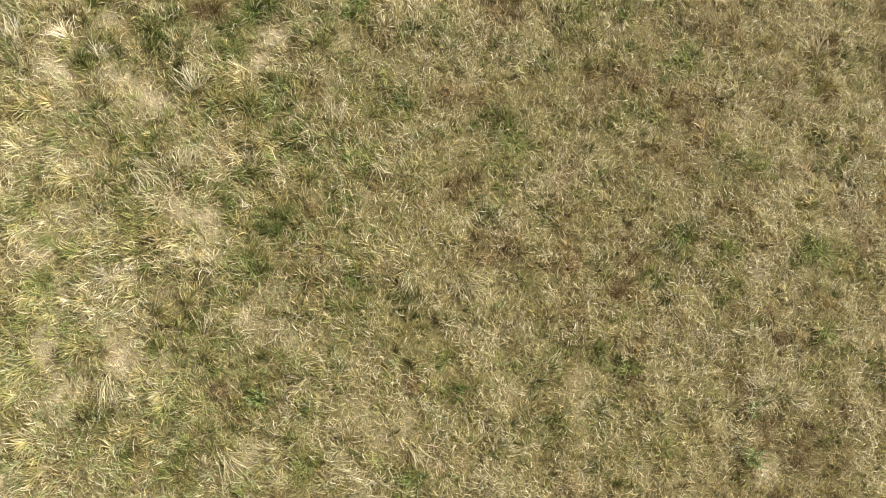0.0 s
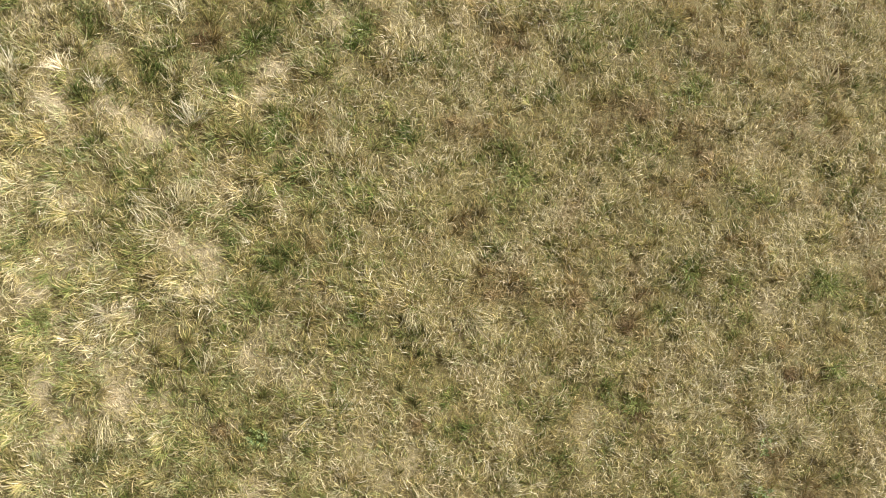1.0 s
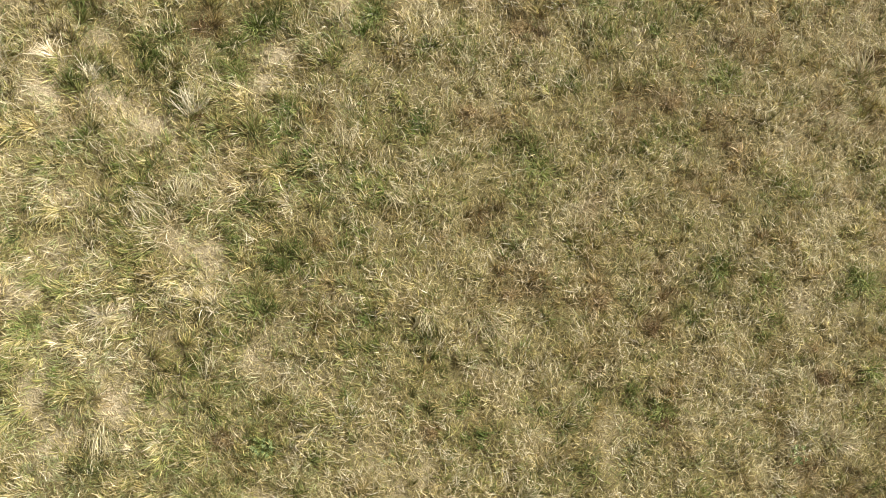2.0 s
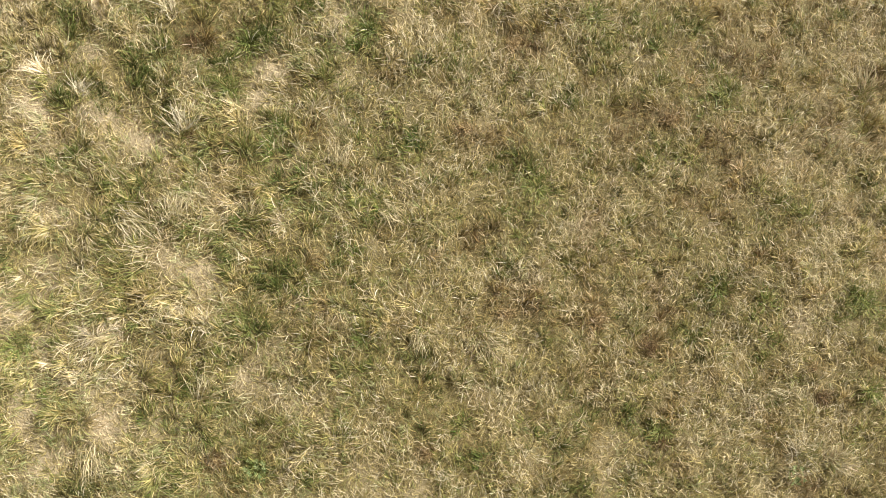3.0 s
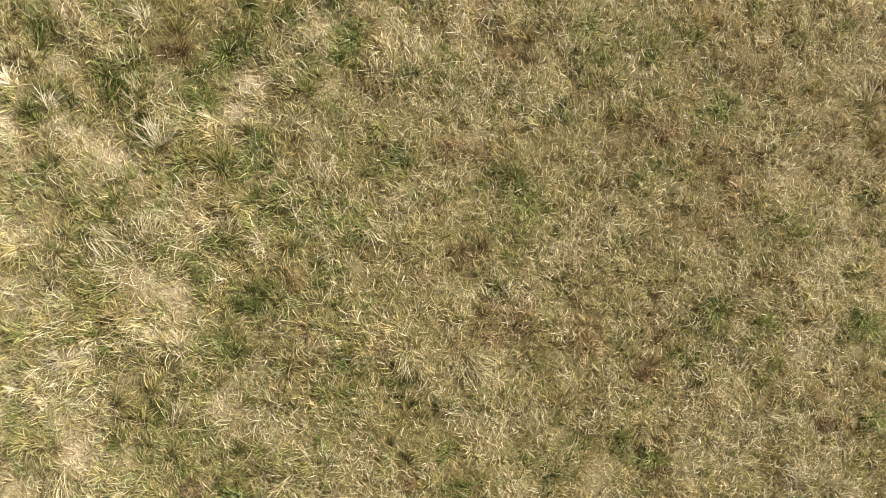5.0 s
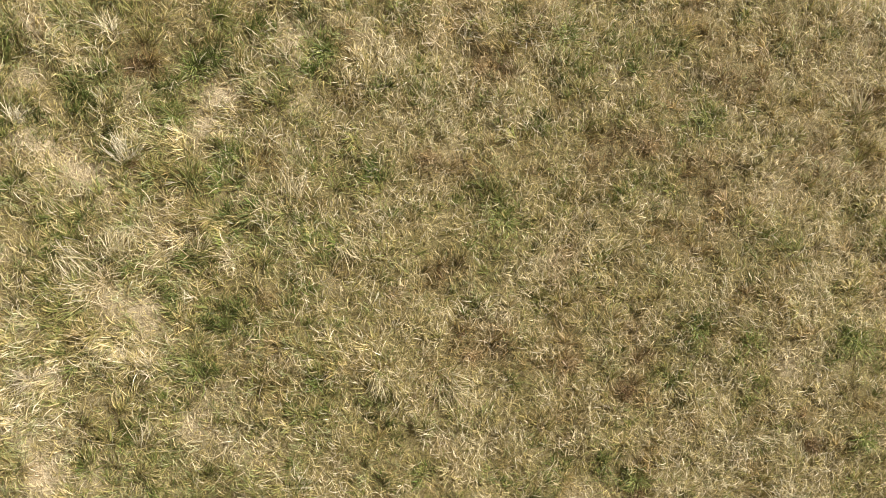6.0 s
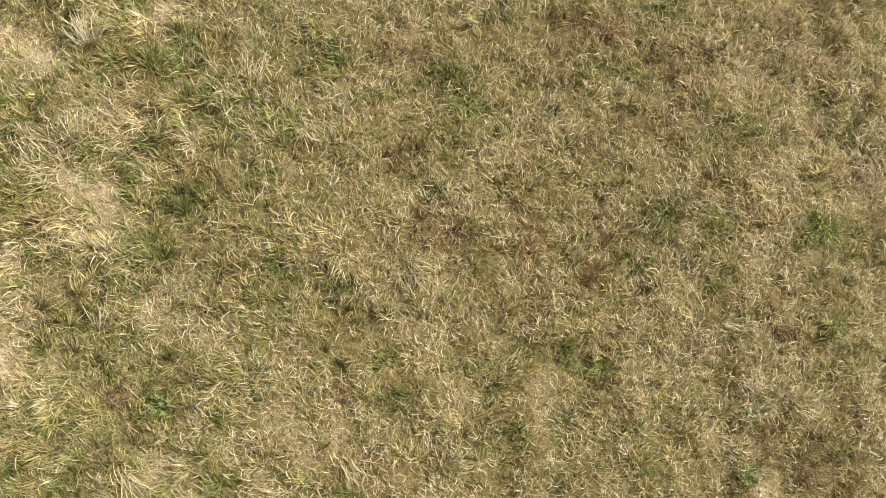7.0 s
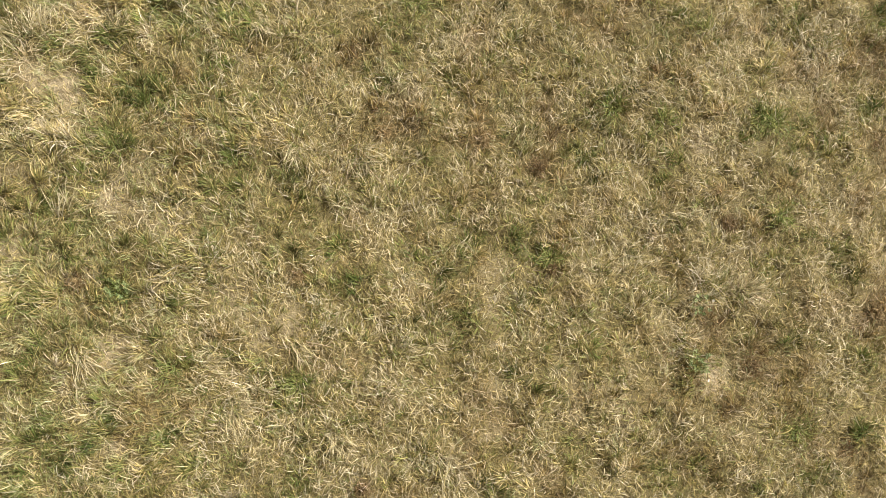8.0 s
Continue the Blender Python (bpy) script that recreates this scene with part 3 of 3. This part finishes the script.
def tuft(label, x, y, length, point, spread, count, dry_mean, blades, seed):
    """A tussock: a fan of long blades, shorter blades round its foot, and a dark dead crown."""
    g = np.random.default_rng(seed)
    tangled = spread >= 100
    loose, flat, wide_fan = (0.42, 14, 180) if tangled else (0.20, 38, spread)
    base = new("grass_tuft")
    base.location = (x, y, float(ground_height(np.array([x]), np.array([y]))[0]))
    tagged(base, label, "grass tuft", group="grass tufts in the lawn")
    for part_name, n, size, rise, wide, material_used, dry, foot in (("fan", count * 2 // 3, length * (0.7 if tangled else 1.0), flat, wide_fan, STRAW, dry_mean, loose), ("foot_growth", count, length * 0.55, 45, 180, GRASS, 0.42, 0.25), ("dead_crown", count // 2, length * 0.35, 14, 180, THATCH, 0.15, 0.16)):
        r, a = length * foot * np.sqrt(g.random(n)) * 1.6, g.uniform(0, 2 * math.pi, n)
        px, py = r * np.cos(a), r * np.sin(a)
        azimuth = np.radians(point) + np.radians(wide) * g.uniform(-1, 1, n) * (0.5 + 0.5 * g.random(n))
        gz = ground_height(x + px, y + py) - base.location.z
        me = blades_mesh(part_name, px, py, gz + 0.006, azimuth, size * g.uniform(0.35, 1.15, n), g.uniform(0.0022, 0.0042, n), g.normal(rise, 14, n).clip(5, 80), g.uniform(10, 60, n),
                         np.clip(g.normal(dry, 0.2, n), 0, 1), np.full(n, 0.7 if part_name == "dead_crown" else 0.0), g.normal(1.0, 0.14, n).clip(0.6, 1.4), material_used, None, 3, 0.18)
        tagged(new(part_name, me), kind="stuff").parent = base
    loose_parts(base, "blade", blades, g, 9 + count // 13, length * (0.55 if tangled else 0.3), length * (0.65 if tangled else 1.0), 0.38, point, wide_fan)
    return base


STRAW_TUFT = "straw-coloured grass tuft with long bent blades in the lawn"
WHITE_TUFT = "bleached whitish dry grass tuft with stiff blades in the lawn"
PINK_TUFT = "pinkish-brown dead grass tuft lying in the lawn"
STRAW_TANGLE = "flattened tangle of straw-coloured dry grass in the lawn"
WHITE_TANGLE = "flattened tangle of bleached whitish dry grass in the lawn"
PINK_TANGLE = "flattened tangle of pinkish-brown dead grass in the lawn"
tuft(WHITE_TUFT, -1.53, 1.32, 0.19, 95, 75, 150, 0.8, WHITE_BLADES, 100)
tuft(WHITE_TUFT, -1.93, 0.78, 0.25, -35, 35, 100, 0.55, WHITE_BLADES, 101)
tuft(STRAW_TUFT, -1.59, 0.74, 0.18, 80, 40, 70, 0.4, STRAW_BLADES, 102)
tuft(STRAW_TUFT, -2.10, -0.73, 0.22, -70, 35, 80, 0.4, STRAW_BLADES, 103)
tuft(STRAW_TUFT, -1.42, -0.40, 0.20, 55, 60, 70, 0.4, STRAW_BLADES, 105)
tuft(STRAW_TUFT, -0.53, 1.08, 0.17, 88, 30, 55, 0.4, STRAW_BLADES, 108)
tuft(STRAW_TUFT, -0.25, 0.82, 0.19, -50, 35, 70, 0.4, STRAW_BLADES, 109)
tuft(PINK_TUFT, 0.38, -0.04, 0.22, -35, 60, 110, 0.3, PINK_BLADES, 110)
tuft(STRAW_TUFT, -0.01, -0.01, 0.16, -80, 80, 60, 0.4, STRAW_BLADES, 111)
tuft(STRAW_TUFT, 0.29, 1.69, 0.17, 100, 60, 70, 0.4, STRAW_BLADES, 112)
tuft(WHITE_TANGLE, 0.09, 1.80, 0.15, 90, 120, 70, 0.8, WHITE_BLADES, 113)
tuft(WHITE_TANGLE, 0.89, 2.12, 0.17, 80, 100, 90, 0.8, WHITE_BLADES, 114)
tuft(WHITE_TANGLE, 0.58, 2.13, 0.15, 80, 100, 70, 0.8, WHITE_BLADES, 115)
tuft(WHITE_TUFT, -1.63, 2.06, 0.16, 90, 80, 70, 0.8, WHITE_BLADES, 116)
tuft(PINK_TUFT, 3.03, 1.63, 0.20, 100, 80, 90, 0.2, PINK_BLADES, 117)
tuft(WHITE_TANGLE, 2.59, -0.89, 0.20, 60, 140, 210, 0.8, WHITE_BLADES, 118)
tuft(STRAW_TUFT, 2.34, -0.42, 0.17, 10, 70, 60, 0.4, STRAW_BLADES, 119)
tuft(WHITE_TANGLE, -0.76, -0.74, 0.17, 60, 140, 90, 0.8, WHITE_BLADES, 120)
tuft(STRAW_TUFT, -1.12, 0.74, 0.16, 70, 60, 60, 0.4, STRAW_BLADES, 121)
tuft(WHITE_TANGLE, -0.53, -0.71, 0.18, 60, 130, 110, 0.8, WHITE_BLADES, 122)
tuft(STRAW_TUFT, -0.52, -1.33, 0.17, 20, 60, 60, 0.4, STRAW_BLADES, 123)
tuft(STRAW_TUFT, -1.30, -1.24, 0.22, -40, 35, 70, 0.4, STRAW_BLADES, 124)
tuft(STRAW_TUFT, -0.38, -1.58, 0.22, -30, 70, 100, 0.4, STRAW_BLADES, 125)
tuft(WHITE_TANGLE, 0.16, -1.01, 0.16, 60, 130, 90, 0.8, WHITE_BLADES, 126)
tuft(STRAW_TUFT, 0.64, -1.26, 0.17, 45, 70, 60, 0.4, STRAW_BLADES, 127)
tuft(WHITE_TANGLE, 0.57, -1.48, 0.16, 60, 140, 70, 0.8, WHITE_BLADES, 128)
tuft(STRAW_TUFT, 0.91, -1.92, 0.20, -20, 90, 80, 0.4, STRAW_BLADES, 129)
tuft(PINK_TUFT, 0.02, -1.22, 0.18, -40, 50, 70, 0.2, PINK_BLADES, 130)
tuft(STRAW_TUFT, 0.26, -1.76, 0.18, -60, 60, 70, 0.4, STRAW_BLADES, 131)
tuft(WHITE_TANGLE, 2.41, -1.24, 0.17, 60, 150, 100, 0.8, WHITE_BLADES, 132)
tuft(WHITE_TANGLE, 3.33, 0.70, 0.20, 60, 140, 130, 0.8, WHITE_BLADES, 133)
tuft(STRAW_TANGLE, 3.25, -0.36, 0.16, 60, 120, 60, 0.4, STRAW_BLADES, 134)
tuft(STRAW_TANGLE, 3.47, -1.46, 0.16, 60, 120, 60, 0.4, STRAW_BLADES, 135)
tuft(PINK_TUFT, 2.79, -0.91, 0.17, 20, 90, 110, 0.6, PINK_BLADES, 136)
tuft(WHITE_TUFT, -2.76, 1.61, 0.20, 80, 80, 120, 0.8, WHITE_BLADES, 137)
tuft(WHITE_TUFT, -2.16, 1.54, 0.16, 80, 80, 70, 0.8, WHITE_BLADES, 138)
tuft(PINK_TANGLE, 3.02, 1.59, 0.18, 80, 100, 70, 0.2, PINK_BLADES, 139)
tuft(WHITE_TANGLE, 3.39, 0.65, 0.18, 20, 120, 80, 0.8, WHITE_BLADES, 140)
tuft(WHITE_TANGLE, 2.28, -0.51, 0.12, 20, 120, 60, 0.8, WHITE_BLADES, 141)


def green_clump(x, y, radius, seed, label):
    """A dense cushion of fresh short blades with a few broad leaves."""
    g = np.random.default_rng(seed)
    base = new("green_clump")
    base.location = (x, y, float(ground_height(np.array([x]), np.array([y]))[0]))
    tagged(base, label, "grass clump", group="green clumps in the lawn")
    n = int(50 + radius * 1300)
    r, a = radius * np.abs(g.normal(0, 0.62, n)), g.uniform(0, 2 * math.pi, n)
    px, py = r * np.cos(a), r * np.sin(a)
    gz = ground_height(x + px, y + py) - base.location.z
    me = blades_mesh("cushion", px, py, gz + 0.006, a + g.normal(0, 0.8, n), g.uniform(0.04, 0.09, n), g.uniform(0.0026, 0.0048, n), g.normal(45, 15, n).clip(10, 85), g.uniform(10, 60, n),
                     np.clip(g.normal(0.62, 0.3, n), 0, 1), np.zeros(n), g.normal(1.0, 0.15, n).clip(0.6, 1.4), FRESH)
    tagged(new("cushion", me), kind="stuff").parent = base
    loose_parts(base, "leaf", GREEN_BLADES, g, 8 + int(radius * 60), radius * 0.7, 0.075, 1.5, 0, 180)
    return base


LUSH = "fresh green clump of short grass in the dry lawn"
LUSH_SMALL = "small tight clump of fresh green grass in the lawn"
green_clump(-1.14, 0.06, 0.126, 300, LUSH)
green_clump(-1.13, 1.88, 0.126, 301, LUSH)
green_clump(-1.25, 1.57, 0.092, 302, LUSH_SMALL)
green_clump(-2.54, -0.08, 0.111, 303, LUSH)
green_clump(2.05, 1.60, 0.133, 304, LUSH)
green_clump(1.59, -0.68, 0.089, 305, LUSH_SMALL)
green_clump(3.05, -0.43, 0.081, 306, LUSH_SMALL)
green_clump(1.99, 0.27, 0.081, 307, LUSH_SMALL)
green_clump(-1.06, -0.87, 0.096, 308, LUSH)
green_clump(0.02, -1.44, 0.089, 309, LUSH_SMALL)
green_clump(2.49, -1.34, 0.074, 310, LUSH_SMALL)
green_clump(2.98, 0.20, 0.096, 311, LUSH)
green_clump(3.12, -1.76, 0.118, 312, LUSH)
green_clump(-0.72, -1.34, 0.118, 313, LUSH)
green_clump(0.76, 0.95, 0.148, 314, LUSH)
green_clump(1.16, 2.13, 0.118, 315, LUSH)
green_clump(-0.36, 1.98, 0.133, 316, LUSH)
green_clump(3.01, 0.17, 0.118, 317, LUSH)


def dead_patch(x, y, radius, blades, mat, seed, label):
    """A spot where the grass has died off: short curled blades pressed into a shallow nest."""
    g = np.random.default_rng(seed)
    base = new("dead_patch")
    base.location = (x, y, float(ground_height(np.array([x]), np.array([y]))[0]))
    tagged(base, label, "dead grass", group="dead patches in the lawn")
    for part_name, n, low, high, rise in (("nest", int(70 + radius * 1500), 0.008, 0.030, 8), ("curled_top", int(14 + radius * 300), 0.018, 0.036, 32)):
        r, a = radius * np.abs(g.normal(0, 0.75, n)), g.uniform(0, 2 * math.pi, n)
        px, py = r * np.cos(a), r * np.sin(a) * 0.8
        gz = ground_height(x + px, y + py) - base.location.z
        me = blades_mesh(part_name, px, py, gz + g.uniform(low, high, n), g.uniform(0, 2 * math.pi, n), g.uniform(0.02, 0.055, n), g.uniform(0.0022, 0.0044, n), g.normal(rise, 10, n), g.uniform(0, 60, n),
                         np.clip(g.normal(0.4, 0.3, n), 0, 1), np.zeros(n), g.normal(1.0, 0.2, n).clip(0.5, 1.5), mat, None, 2, 0.4)
        tagged(new(part_name, me), kind="stuff").parent = base
    loose_parts(base, "blade", blades, g, 8, radius * 0.8, 0.06, 1.2, 0, 180)
    return base


DARK_DEAD = blade_material("dark brown dead grass", [(0.0, (0.095, 0.062, 0.026)), (0.5, (0.17, 0.115, 0.052)), (1.0, (0.32, 0.235, 0.125))], shine=0.65)
RUST_DEAD = blade_material("rusty dead grass", [(0.0, (0.21, 0.142, 0.060)), (0.5, (0.33, 0.245, 0.115)), (1.0, (0.50, 0.405, 0.235))], shine=0.6)
DARK_PATCH = "dark brown patch of dead matted grass in the lawn"
RUST_PATCH = "rusty reddish-brown patch of dead grass in the lawn"
dead_patch(1.52, -0.12, 0.062, PINK_BLADES, DARK_DEAD, 600, DARK_PATCH)
dead_patch(-1.48, 1.89, 0.070, PINK_BLADES, DARK_DEAD, 601, DARK_PATCH)
dead_patch(2.72, -0.48, 0.055, PINK_BLADES, DARK_DEAD, 602, DARK_PATCH)
dead_patch(1.59, -0.75, 0.050, PINK_BLADES, DARK_DEAD, 603, DARK_PATCH)
dead_patch(-1.49, 1.27, 0.050, PINK_BLADES, DARK_DEAD, 604, DARK_PATCH)
dead_patch(2.84, -1.37, 0.075, PINK_BLADES, DARK_DEAD, 605, DARK_PATCH)
dead_patch(0.41, -2.08, 0.060, PINK_BLADES, DARK_DEAD, 606, DARK_PATCH)
dead_patch(0.63, 1.90, 0.100, PINK_BLADES, RUST_DEAD, 607, RUST_PATCH)
dead_patch(0.28, 1.34, 0.070, PINK_BLADES, RUST_DEAD, 608, RUST_PATCH)
dead_patch(-1.31, -0.82, 0.060, PINK_BLADES, RUST_DEAD, 609, RUST_PATCH)
dead_patch(0.03, -0.80, 0.055, PINK_BLADES, RUST_DEAD, 610, RUST_PATCH)
dead_patch(0.55, 0.11, 0.045, PINK_BLADES, RUST_DEAD, 611, RUST_PATCH)
dead_patch(1.17, 0.06, 0.080, PINK_BLADES, RUST_DEAD, 612, RUST_PATCH)
dead_patch(3.64, -1.03, 0.100, PINK_BLADES, RUST_DEAD, 613, RUST_PATCH)
dead_patch(1.68, 1.41, 0.060, PINK_BLADES, RUST_DEAD, 614, RUST_PATCH)


def trefoil():
    """Three round leaflets, each folded along its middle."""
    bm = bmesh.new()
    for k in range(3):
        turn = Matrix.Rotation(k * 2 * math.pi / 3, 4, "Z")
        stem, tip = bm.verts.new((0, 0, 0)), bm.verts.new(turn @ Vector((0.92, 0, 0.10)))
        mid = bm.verts.new(turn @ Vector((0.55, 0, 0.02)))
        for s in (-1, 1):
            a, c, e = (bm.verts.new(turn @ Vector(p)) for p in ((0.30, 0.30 * s, 0.14), (0.65, 0.42 * s, 0.20), (0.93, 0.24 * s, 0.16)))
            bm.faces.new((stem, a, mid))
            bm.faces.new((a, c, mid))
            bm.faces.new((c, e, mid))
            bm.faces.new((e, tip, mid))
    me = bpy.data.meshes.new("leaf")
    bm.to_mesh(me)
    bm.free()
    me.materials.append(CLOVER_LEAF)
    return me


CLOVER_LEAF = plain_blade_material("clover leaf", (0.115, 0.165, 0.055), (0.235, 0.27, 0.11), 0.45)
TREFOIL = trefoil()


def clover(x, y, radius, seed):
    """A patch of low clover: leaves on thin stalks that lean outwards."""
    g = np.random.default_rng(seed)
    base = new("clover")
    base.location = (x, y, float(ground_height(np.array([x]), np.array([y]))[0]))
    tagged(base, "low patch of small dark green clover leaves among the grass", "weed", group="clover patches in the lawn")
    stalks = bmesh.new()
    for _ in range(int(12 + radius * 170)):
        r, a = radius * math.sqrt(g.random()), g.uniform(0, 2 * math.pi)
        px, py, size = r * math.cos(a), r * math.sin(a), g.uniform(0.009, 0.017)
        z = float(ground_height(np.array([x + px]), np.array([y + py]))[0]) - base.location.z
        top = z + g.uniform(0.035, 0.065)
        leaf = new("leaf", TREFOIL)
        leaf.parent = base
        leaf.matrix_basis = pose(px, py, top, g.normal(0, 18), g.normal(0, 18), g.uniform(0, 360)) @ Matrix.Diagonal((size, size, size, 1))
        low, t = Vector((px * 0.7, py * 0.7, z)), 0.0007
        high = Vector((px, py, top))
        foot = [stalks.verts.new(low + Vector(o)) for o in ((t, 0, 0), (-t, t, 0), (-t, -t, 0))]
        head = [stalks.verts.new(high + Vector(o)) for o in ((t, 0, 0), (-t, t, 0), (-t, -t, 0))]
        for k in range(3):
            stalks.faces.new((foot[k], foot[(k + 1) % 3], head[(k + 1) % 3], head[k]))
    me = bpy.data.meshes.new("stalk_bundle")
    stalks.to_mesh(me)
    stalks.free()
    me.materials.append(CLOVER_LEAF)
    tagged(new("stalk_bundle", me), kind="stuff").parent = base
    return base


clover(2.51, -0.99, 0.067, 501)
clover(2.50, -1.33, 0.074, 502)
clover(-1.06, -0.87, 0.081, 503)


def dry_leaf(x, y, size, turn, seed):
    """A small curled pale leaf with a stalk, lying on the grass."""
    g = random.Random(seed)
    bm = bmesh.new()
    rows = []
    for i in range(7):
        u = i / 6
        half = size * 0.34 * math.sin(math.pi * min(1, u * 0.94 + 0.03)) ** 0.8
        lift = size * 0.18 * (2 * u - 1) ** 2
        rows.append([bm.verts.new((size * (u - 0.5), k * half, lift + abs(k) * half * 0.5 + g.uniform(-0.04, 0.04) * size)) for k in (-1, -0.5, 0, 0.5, 1)])
    for r0, r1 in zip(rows, rows[1:]):
        for k in range(4):
            bm.faces.new((r0[k], r1[k], r1[k + 1], r0[k + 1]))
    me = bpy.data.meshes.new("dry_leaf")
    bm.to_mesh(me)
    bm.free()
    me.shade_smooth()
    me.materials.append(LEAF)
    z = float(ground_height(np.array([x]), np.array([y]))[0])
    leaf = new("dry_leaf", me)
    leaf.matrix_world = pose(x, y, z + 0.045, g.uniform(-15, 15), g.uniform(-15, 15), turn)
    mod = leaf.modifiers.new("thickness", "SOLIDIFY")
    mod.thickness = 0.0008
    return tagged(leaf, "small pale curled dry leaf lying on the grass", "leaf", group="fallen dry leaves")


LEAF, _n, _l, _b = material("pale dry leaf")
_t = _n.new("ShaderNodeTexNoise")
_t.inputs["Scale"].default_value, _t.inputs["Detail"].default_value = 120, 4
_r = ramp(_n, [(0.35, (0.40, 0.35, 0.25)), (0.65, (0.62, 0.57, 0.46))])
_l.new(_t.outputs[0], _r.inputs[0])
_l.new(_r.outputs[0], _b.inputs["Base Color"])
_b.inputs["Roughness"].default_value = 0.6
dry_leaf(2.59, -0.96, 0.019, 0, 400)
dry_leaf(2.54, -1.45, 0.019, 67, 401)
